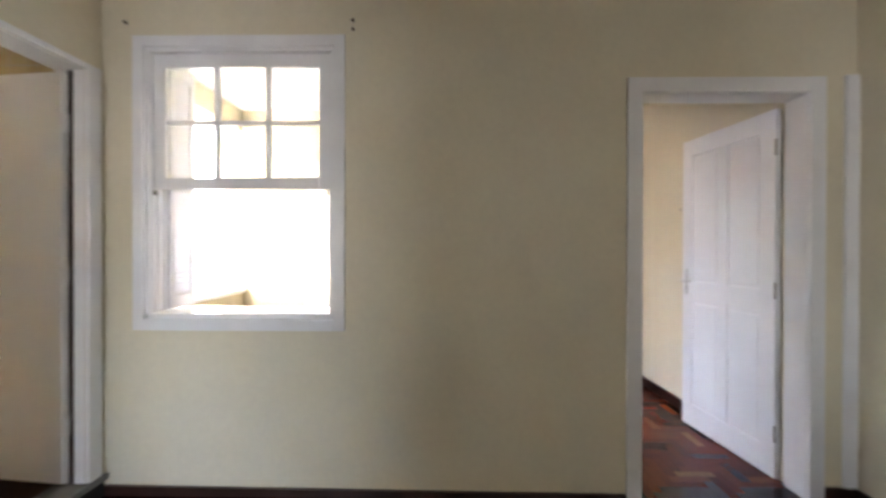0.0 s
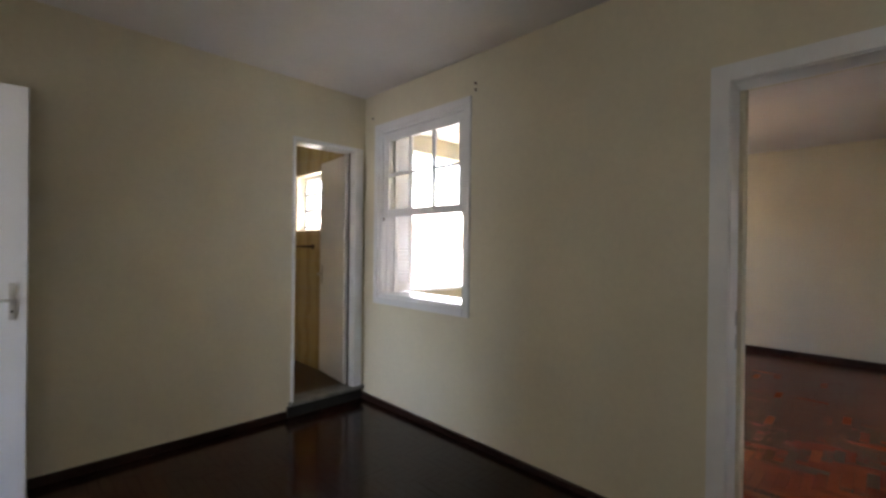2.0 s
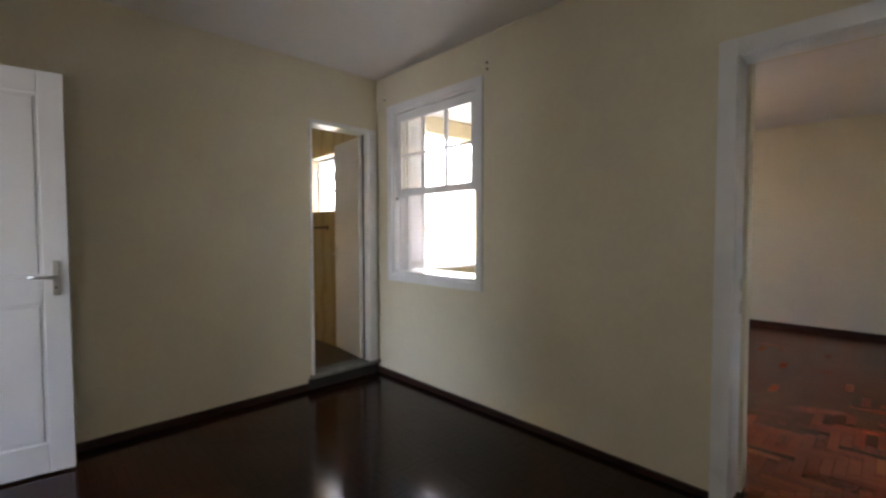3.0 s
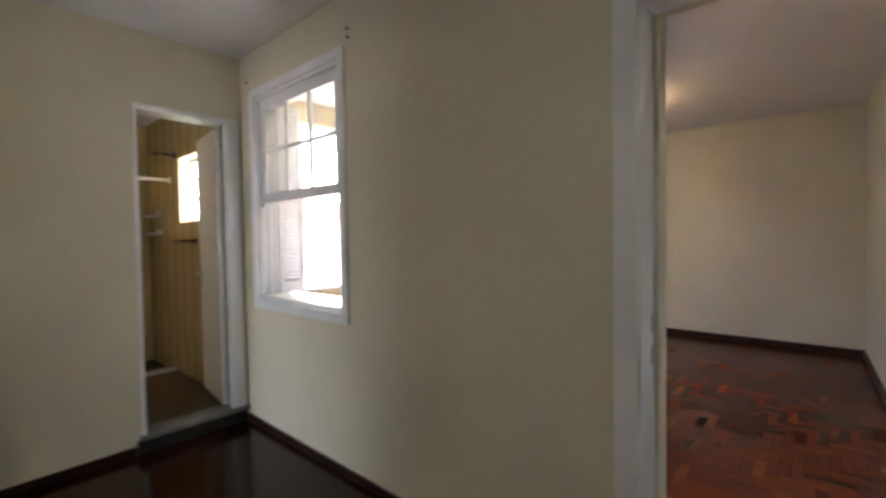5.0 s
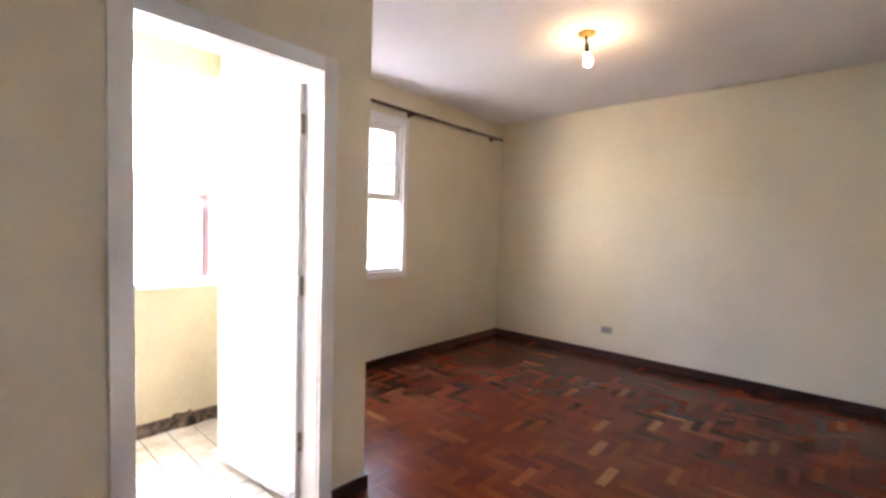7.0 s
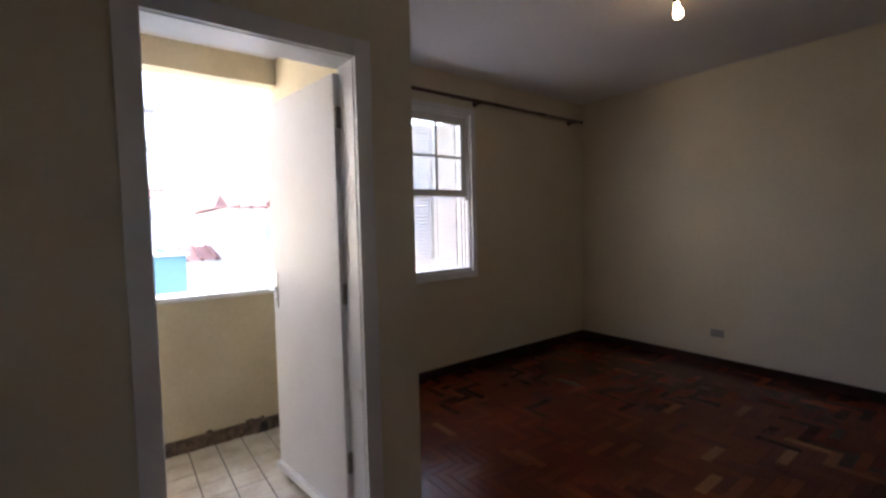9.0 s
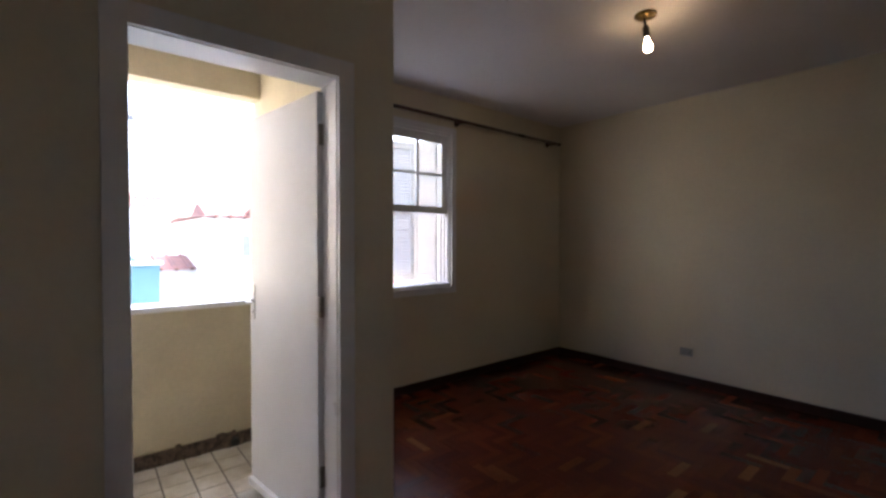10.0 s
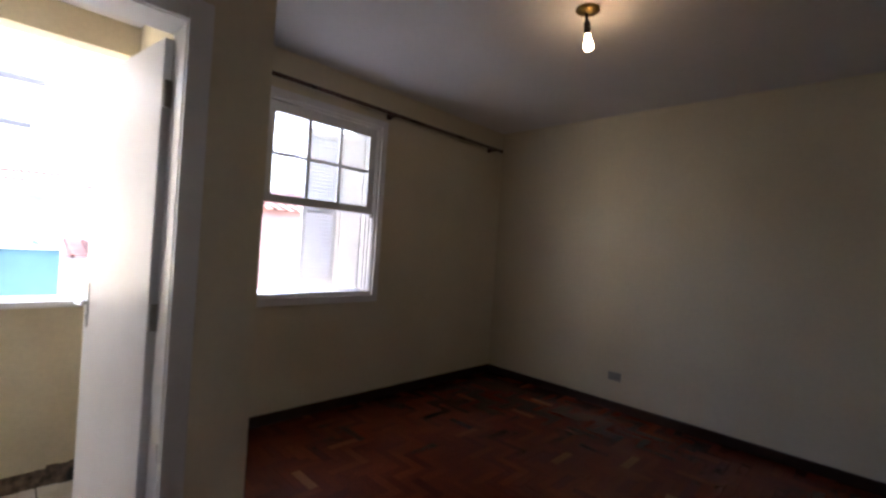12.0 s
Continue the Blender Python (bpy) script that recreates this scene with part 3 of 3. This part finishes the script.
# ---- wall outlet ----
wo = thing("wall_outlet", pose(-0.43, FAR, 0.300), "grey plastic wall outlet above the baseboard", "outlet")
boxpart("plate", (-0.056, 0.056, -0.009, 0.0, -0.036, 0.036), OUTLETG, wo, 0.004)
for x in (-0.026, 0.026):
    f = boxpart("socket_insert", (x - 0.020, x + 0.020, -0.012, -0.0088, -0.022, 0.022), OUTLETG, wo, 0.002)
    for dx in (-0.007, 0.007):
        bm = bmesh.new()
        rod(bm, (x + dx, -0.0122, 0), (x + dx, -0.0126, 0), 0.0028, seg=8)
        part("pin_hole", bm, SOOT, f)

# ---- bathroom ----
bm = bmesh.new()
box(bm, -4.25, -4.10, 0.7, WALL_A, 0, CEILING)
box(bm, -4.10, LEFT - 0.15, 0.7, 0.85, 0, CEILING)
box(bm, LEFT - 0.160, LEFT - 0.152, 0.85, BATHDOOR[0] - 0.01, 0.08, CEILING)
structure("wall_bathroom", bm, BATHTILE, "beige veined ceramic tiled bathroom walls", "wall")
bm = bmesh.new()
pierced(bm, -4.10, LEFT - 0.155, 0.08, CEILING, WALL_A - 0.008, WALL_A - 0.002, [BATHWIN], "x")
structure("wall_bathroom_tiles", bm, BATHTILE, "beige veined ceramic tiles round the bathroom window", "wall")
bm = bmesh.new()
box(bm, -4.25, LEFT - 0.15, 0.7, WALL_A, CEILING - 0.1, CEILING + 0.12)
structure("ceiling_bathroom", bm, CEIL, "off-white bathroom ceiling", "ceiling")
bm = bmesh.new()
box(bm, -3.40, LEFT - 0.15, 0.85, WALL_A, -0.15, 0.085)
structure("floor_bathroom", bm, BATHFLOOR, "brown tiled bathroom floor", "floor")
bm = bmesh.new()
box(bm, -4.10, -3.40, 0.85, WALL_A, -0.15, 0.06)
structure("floor_shower", bm, SHOWERFLOOR, "dark tiled shower floor", "floor")
bm = bmesh.new()
box(bm, -3.43, -3.36, 0.85, WALL_A - 0.01, 0.06, 0.125, 0.006)
structure("shower_kerb", bm, WHITE, "low white shower kerb", "kerb")
bm = bmesh.new()
box(bm, LEFT - 0.15, LEFT + 0.035, 1.52, WALL_A - 0.001, 0.085, 0.115, 0.006)
structure("threshold", bm, STONE, "worn grey stone threshold of the bathroom", "threshold")
# Step front, much darker than the threshold stone on top.
bm = bmesh.new()
box(bm, LEFT - 0.15, LEFT + 0.024, 1.505, WALL_A - 0.019, 0.0, 0.0845)
structure("step", bm, DARKSTONE, "near-black step below the threshold", "step")
sr = thing("shower_rail", pose(-3.40, 0, 1.935), "white shower curtain rail across the bathroom", "rail")
bm = bmesh.new()
rod(bm, (0, 0.86, 0), (0, WALL_A - 0.009, 0), 0.016)
part("rail", bm, WHITE, sr, smooth=True)
bm = bmesh.new()
rod(bm, (0, WALL_A - 0.022, 0), (0, WALL_A - 0.008, 0), 0.032)
part("flange", bm, WHITE, sr)
bwn = thing("window_bathroom", pose(BATHWIN[0], WALL_A + 0.11, BATHWIN[2]), "white steel bathroom window with tilted panes", "window", kind="structure")
w, h = BATHWIN[1] - BATHWIN[0], BATHWIN[3] - BATHWIN[2]
for dims in ((0, 0.03, -0.012, 0.06, 0, h), (w - 0.03, w, -0.012, 0.06, 0, h), (0.03, w - 0.03, -0.012, 0.06, 0, 0.03), (0.03, w - 0.03, -0.012, 0.06, h - 0.03, h),
             (w / 2 - 0.01, w / 2 + 0.01, 0.01, 0.04, 0.03, h - 0.03)):
    boxpart("window_frame", dims, WHITE, bwn, 0.003)
for k in range(3):
    for x0, x1 in ((0.032, w / 2 - 0.012), (w / 2 + 0.012, w - 0.032)):
        z = 0.03 + (k + 0.5) * (h - 0.06) / 3
        bm = bmesh.new()
        hh = (h - 0.06) / 6 - 0.004
        box(bm, x0, x1, -0.002, 0.002, -hh, hh)
        g = part("pane", bm, DUSTY, bwn)
        g.matrix_local = pose(0, 0.02, z, -24 if k else -34, 0, 0)
        g.visible_shadow = False
        bm = bmesh.new()
        box(bm, x0, x1, -0.012, 0.012, -hh - 0.014, -hh + 0.012)
        box(bm, x0, x1, -0.012, 0.012, hh - 0.012, hh + 0.010)
        g = part("pane_frame", bm, WHITE, bwn)
        g.matrix_local = pose(0, 0.02, z, -24 if k else -34, 0, 0)
bm = bmesh.new()
rod(bm, (w * 0.55, -0.02, 0.03), (w * 0.55, -0.03, 0.11), 0.006)
part("lever", bm, STEEL, bwn, "small steel opening lever")
tb = thing("towel_bar", pose(-2.98, WALL_A - 0.008, 1.345), "brown wooden towel bar on the tiled wall", "towel bar")
bm = bmesh.new()
rod(bm, (-0.25, -0.055, 0), (0.22, -0.055, 0), 0.011)
part("bar", bm, RODWOOD, tb, smooth=True)
for x in (-0.23, 0.20):
    bm = bmesh.new()
    rod(bm, (x, 0, 0), (x, -0.066, 0), 0.013)
    rod(bm, (x, 0, 0), (x, -0.012, 0), 0.026)
    part("bracket", bm, RODWOOD, tb)
sh = thing("shower", pose(-3.24, WALL_A - 0.008, 2.155), "short brown shower pipe on the tiled wall", "shower")
bm = bmesh.new()
rod(bm, (0, 0, 0), (0, -0.014, 0), 0.035)
part("flange", bm, RODWOOD, sh)
bm = bmesh.new()
rod(bm, (0, -0.01, 0), (0, -0.15, 0.005), 0.014)
rod(bm, (0, -0.15, 0.012), (0, -0.17, -0.02), 0.024)
part("pipe", bm, RODWOOD, sh, smooth=True)
for z in (1.42, 1.60):
    sd = thing("soap_shelf", pose(-3.75, WALL_A - 0.008, z), "white ceramic soap shelf on the shower wall", "shelf", "shower shelves")
    boxpart("tray", (-0.12, 0.12, -0.10, 0, -0.012, 0.012), WHITE, sd, 0.006)
    boxpart("back", (-0.10, 0.10, -0.012, 0, 0.0125, 0.05), WHITE, sd, 0.004)

# ---- balcony ----
bm = bmesh.new()
box(bm, PARAPET - 0.15, PARAPET, WALL_B, PIER - 0.15, -0.1, SILLZ - 0.035)
structure("parapet", bm, BALCONY, "cream rendered balcony parapet with stains", "parapet")
bm = bmesh.new()
box(bm, PARAPET - 0.19, PARAPET + 0.035, WALL_B, PIER - 0.152, SILLZ - 0.0345, SILLZ, 0.008)
structure("parapet_sill", bm, WHITE, "white painted sill on the balcony parapet", "sill")
bm = bmesh.new()
box(bm, PARAPET - 0.15, PARAPET, WALL_B, PIER - 0.152, 2.30, 2.60)
structure("balcony_lintel", bm, BALCONY, "cream painted lintel over the balcony opening", "lintel")
bm = bmesh.new()
box(bm, PARAPET - 0.45, BEDLEFT - 0.152, WALL_B + 0.001, PIER - 0.152, 2.47, 2.62)
structure("ceiling_balcony", bm, CEIL, "white painted balcony ceiling", "ceiling")
for dims in ((PARAPET - 0.15, BEDLEFT - 0.152, WALL_B + 0.001, WALL_B + 0.006, 2.335 + 0.06, 2.47), (BEDLEFT - 0.158, BEDLEFT - 0.151, WALL_B + 0.007, BALDOOR[0] - 0.002, -0.02, 2.47)):
    bm = bmesh.new()
    box(bm, *dims)
    structure("wall_balcony_render", bm, BALCONY, "cream outdoor render on the balcony wall", "wall")
latch = thing("latch", pose(PARAPET + 0.03, 3.50, SILLZ), "small metal hook on the parapet sill", "hook")
bm = bmesh.new()
rod(bm, (0, 0, 0), (0.0, 0, 0.05), 0.004, seg=8)
rod(bm, (0, 0, 0.05), (0.03, 0.02, 0.055), 0.004, seg=8)
part("hook", bm, STEEL, latch)

# Unseen overhang, added to keep sky light off the bedroom shutter.
bm = bmesh.new()
box(bm, BEDWINX - 0.95, BEDWINX - 0.247, PIER - 0.15, FAR + 0.2, 2.66, 2.78, 0.01)
structure("shading_slab", bm, CEIL, "unseen white slab added to shade the bedroom window shutter", "eave")

# ---- outside ----
bm = bmesh.new()
box(bm, -3000, 3000, -3000, 3000, -3.4, -3.2)
structure("ground", bm, GROUND, "grey street ground far below the windows", "ground")


def house(name, x0, x1, y0, y1, eave, ridge, mat, label, rows):
    h = thing(name, pose((x0 + x1) / 2, (y0 + y1) / 2, -3.2), label, "house")
    wx, wy = (x1 - x0) / 2, (y1 - y0) / 2
    boxpart("wall", (-wx, wx, -wy, wy, 0, eave + 3.2), mat, h)
    bm = bmesh.new()
    e, r, o = eave + 3.2, ridge + 3.2, 0.35
    pts = [(-wx - o, -wy - o, e), (wx + o, -wy - o, e), (wx + o, wy + o, e), (-wx - o, wy + o, e), (0, -wy - o, r), (0, wy + o, r)]
    vs = [bm.verts.new(p) for p in pts]
    for f in ((0, 1, 4), (1, 2, 5, 4), (2, 3, 5), (3, 0, 4, 5), (3, 2, 1, 0)):
        bm.faces.new([vs[i] for i in f])
    roof = part("roof", bm, ROOF, h, "red clay tile roof")
    n = int(2 * wy / 0.45)
    for k in range(n):
        y = -wy + (k + 0.5) * 2 * wy / n
        bm = bmesh.new()
        rod(bm, (wx + o, y, e + 0.02), (0, y, r + 0.02), 0.07, seg=6)
        part("roof_rib", bm, ROOF, roof)
    for y, z, ww, wh in rows:
        wd = boxpart("window", (wx - 0.02, wx + 0.03, y - ww / 2, y + ww / 2, z + 3.2, z + 3.2 + wh), WHITE, h, 0.01)
        boxpart("pane", (wx + 0.031, wx + 0.036, y - ww / 2 + 0.08, y + ww / 2 - 0.08, z + 3.28, z + 3.12 + wh), DARKGLASS, wd)
    return h


house("white_house", -25, -17, 6.25, 8.9, 2.2, 2.32, WHITEWALL, "narrow white rendered house with a tile roof", [(0.2, 0.6, 0.7, 1.0)])
house("salmon_house", -24, -16, 9.6, 15.0, 2.4, 3.6, SALMON, "salmon red rendered house with a tile roof", [(0.5, 0.6, 0.9, 1.0)])
house("low_house", -24, -19, 4.7, 6.3, 0.15, 0.65, WHITEWALL, "low white house with a small red roof", [])
house("tall_house", -28, -18, -9.0, 0.2, 5.0, 7.0, WHITEWALL, "tall white rendered house beyond the yard", [(2.5, 2.4, 1.2, 1.4), (-1.0, 2.4, 1.2, 1.4)])
for x, y0, y1, e in ((-45, -26, -14, 4.0), (-42, -12, -3, 3.0), (-47, -2, 9, 4.4), (-40, 11, 19, 3.2), (-44, 21, 33, 4.2)):
    house("far_house", x - 8, x, y0, y1, e, e + 1.6, WHITEWALL, "distant white house with a tiled roof", [(-2.5, e - 2.2, 1.2, 1.3), (1.5, e - 2.2, 1.2, 1.3)])
yw = thing("yard_wall", pose(-10, 4.0, -3.2), "pale blue rendered terrace wall", "wall")
boxpart("front", (-0.15, 0, -9.0, 0, 0, 4.0), BLUEWALL, yw, 0.01)
boxpart("return", (-7.0, -0.15, -0.15, 0, 0, 4.0), BLUEWALL, yw, 0.01)
boxpart("coping", (-0.20, 0.05, -9.0, 0.05, 4.0005, 4.06), WHITEWALL, yw, 0.01)
up = thing("utility_pole", pose(-12.5, 2.75, -3.2), "grey concrete street pole with crossarm and cables", "pole")
bm = bmesh.new()
rod(bm, (0, 0, 0), (0, 0, 9.5), 0.17, 0.11)
part("pole", bm, CONCRETE, up, smooth=True)
boxpart("crossarm", (-0.06, 0.06, -1.0, 1.0, 7.6, 7.74), CONCRETE, up, 0.01)
boxpart("crossarm", (-0.06, 0.06, -0.8, 0.8, 6.6, 6.72), CONCRETE, up, 0.01)
for y, z in ((-0.9, 7.8), (0.0, 7.8), (0.9, 7.8), (-0.7, 6.76), (0.7, 6.76), (0.0, 5.6)):
    cu = bpy.data.curves.new("cable", "CURVE")
    cu.dimensions, cu.bevel_depth, cu.bevel_resolution = "3D", 0.012, 1
    sp = cu.splines.new("POLY")
    sp.points.add(16)
    for k in range(17):
        u = k / 16 * 44 - 22
        sp.points[k].co = (u * 0.35, y + u, z + u * u / 22 ** 2 * 0.5, 1)
    cu.materials.append(SOOT)
    wire = new("cable", cu)
    wire.parent = up

# ---- floors: herringbone blocks, balcony tiles ----
def block_mesh(name, lx, ly, h, b):
    bm = bmesh.new()
    v = [bm.verts.new(p) for p in ((-lx, -ly, 0), (lx, -ly, 0), (lx, ly, 0), (-lx, ly, 0), (-lx, -ly, h - b), (lx, -ly, h - b), (lx, ly, h - b), (-lx, ly, h - b),
                                   (-lx + b, -ly + b, h), (lx - b, -ly + b, h), (lx - b, ly - b, h), (-lx + b, ly - b, h))]
    for s in (0, 4):
        for k in range(4):
            bm.faces.new((v[s + k], v[s + (k + 1) % 4], v[s + 4 + (k + 1) % 4], v[s + 4 + k]))
    bm.faces.new(v[8:12])
    me = bpy.data.meshes.new(name)
    bm.to_mesh(me)
    bm.free()
    return me


U, N = 0.0545, 4                     # block width, and its length in widths
rnd = random.Random(7)


def herringbone(floor, inside, near, wood):
    """Wood blocks of N by 1 widths laid in herringbone along the walls; those in the near stretch are parts, the rest one joined part."""
    meshes = [block_mesh("block", N / 2 * U - 0.0003, 0.5 * U - 0.0003, 0.012, 0.0005), block_mesh("block", 0.5 * U - 0.0003, N / 2 * U - 0.0003, 0.012, 0.0005)]
    for me in meshes:
        me.materials.append(wood)
    cells = []
    for k in range(-140, 141):
        for j in range(-30, 31):
            for kind, cx, cy in ((0, N / 2, 0.5), (1, N + 0.5, 1 - N / 2)):
                x, y = (k + 2 * N * j + cx) * U, (k + cy) * U + 2.5
                if inside(x, y):
                    cells.append((kind, x, y))
    cells.sort(key=lambda c: near(c[1], c[2]))
    for kind, x, y in cells[:300]:
        o = new("parquet_block", meshes[kind])
        o.parent = floor
        o.location, o.rotation_euler = (x, y, -0.0125 + rnd.uniform(0, 0.0006)), (rnd.uniform(-0.0014, 0.0014), rnd.uniform(-0.0014, 0.0014), 0)
    verts, faces = [], []
    for kind, x, y in cells[300:]:
        n, dz, ta, tb = len(verts), rnd.uniform(0, 0.0006), rnd.uniform(-0.0014, 0.0014), rnd.uniform(-0.0014, 0.0014)
        for v in meshes[kind].vertices:
            verts.append((v.co.x + x, v.co.y + y, v.co.z - 0.0125 + dz + ta * v.co.x + tb * v.co.y))
        for p in meshes[kind].polygons:
            faces.append([n + i for i in p.vertices])
    me = bpy.data.meshes.new("parquet_blocks")
    me.from_pydata(verts, [], faces)
    me.materials.append(wood)
    o = tagged(new("parquet_blocks", me), kind="stuff")
    o.parent = floor


bm = bmesh.new()
box(bm, LEFT - 0.02, RIGHT, BACK, WALL_A, -0.15, -0.0125)
fh = structure("floor_hall", bm, SUBFLOOR, "dark red-brown waxed herringbone parquet hall floor", "floor")
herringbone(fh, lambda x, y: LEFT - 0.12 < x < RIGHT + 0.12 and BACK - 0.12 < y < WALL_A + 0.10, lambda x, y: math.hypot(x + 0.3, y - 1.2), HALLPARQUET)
bm = bmesh.new()
box(bm, BEDLEFT, 2.0, WALL_A, PIER, -0.15, -0.0125)
box(bm, BEDWINX, 2.0, PIER, FAR, -0.15, -0.0125)
fb = structure("floor_bedroom", bm, SUBFLOOR, "red-brown waxed herringbone parquet bedroom floor", "floor")
herringbone(fb, lambda x, y: (WALL_A + 0.10 <= y <= PIER and BEDLEFT - 0.045 < x < 1.96) or (PIER < y < FAR + 0.12 and BEDWINX - 0.12 < x < 1.92),
            lambda x, y: math.hypot(x - 0.3, y - 4.3), PARQUET)
bm = bmesh.new()
box(bm, PARAPET - 0.15, BEDLEFT, WALL_B, PIER - 0.15, -0.2, -0.024)
ft = structure("floor_balcony", bm, GROUT, "worn white square tiles on the balcony floor", "floor")
tile = block_mesh("tile", 0.0715, 0.0715, 0.010, 0.0015)
tile.materials.append(TILEW)
for i in range(9):
    for j in range(8):
        x, y = PARAPET + 0.085 + i * 0.15, WALL_B + 0.08 + j * 0.15
        if x < BEDLEFT - 0.07 and y < PIER - 0.16:
            o = new("tile", tile)
            o.parent = ft
            o.location, o.rotation_euler = (x, y, -0.0285 + rnd.uniform(0, 0.001)), (0, 0, rnd.uniform(-0.006, 0.006))
bm = bmesh.new()
box(bm, PARAPET + 0.0005, PARAPET + 0.010, WALL_B + 0.002, PIER - 0.155, -0.020, 0.066, 0.003)
for k in range(26):
    y = WALL_B + 0.02 + k * 0.046
    r = rnd.uniform(0.012, 0.026)
    n = box(bm, PARAPET + 0.001, PARAPET + r, y, y + rnd.uniform(0.02, 0.05), -0.02, rnd.uniform(0.030, 0.085), 0.005)
ob = tagged(ob_mesh("broken_skirting", bm, RUBBLE), "broken reddish mortar where skirting tiles are missing", "skirting", kind="stuff")
dr = thing("drain_outlet", pose(PARAPET + 0.03, 3.50, 0.0), "black drain pipe stub at the parapet foot", "drain")
bm = bmesh.new()
rod(bm, (-0.03, 0, 0.02), (0.02, 0, 0.015), 0.024)
part("pipe", bm, SOOT, dr)
boxpart("sill_stone", (-0.03, 0.0, -0.05, 0.05, -0.019, -0.004), RUBBLE, dr, 0.002)
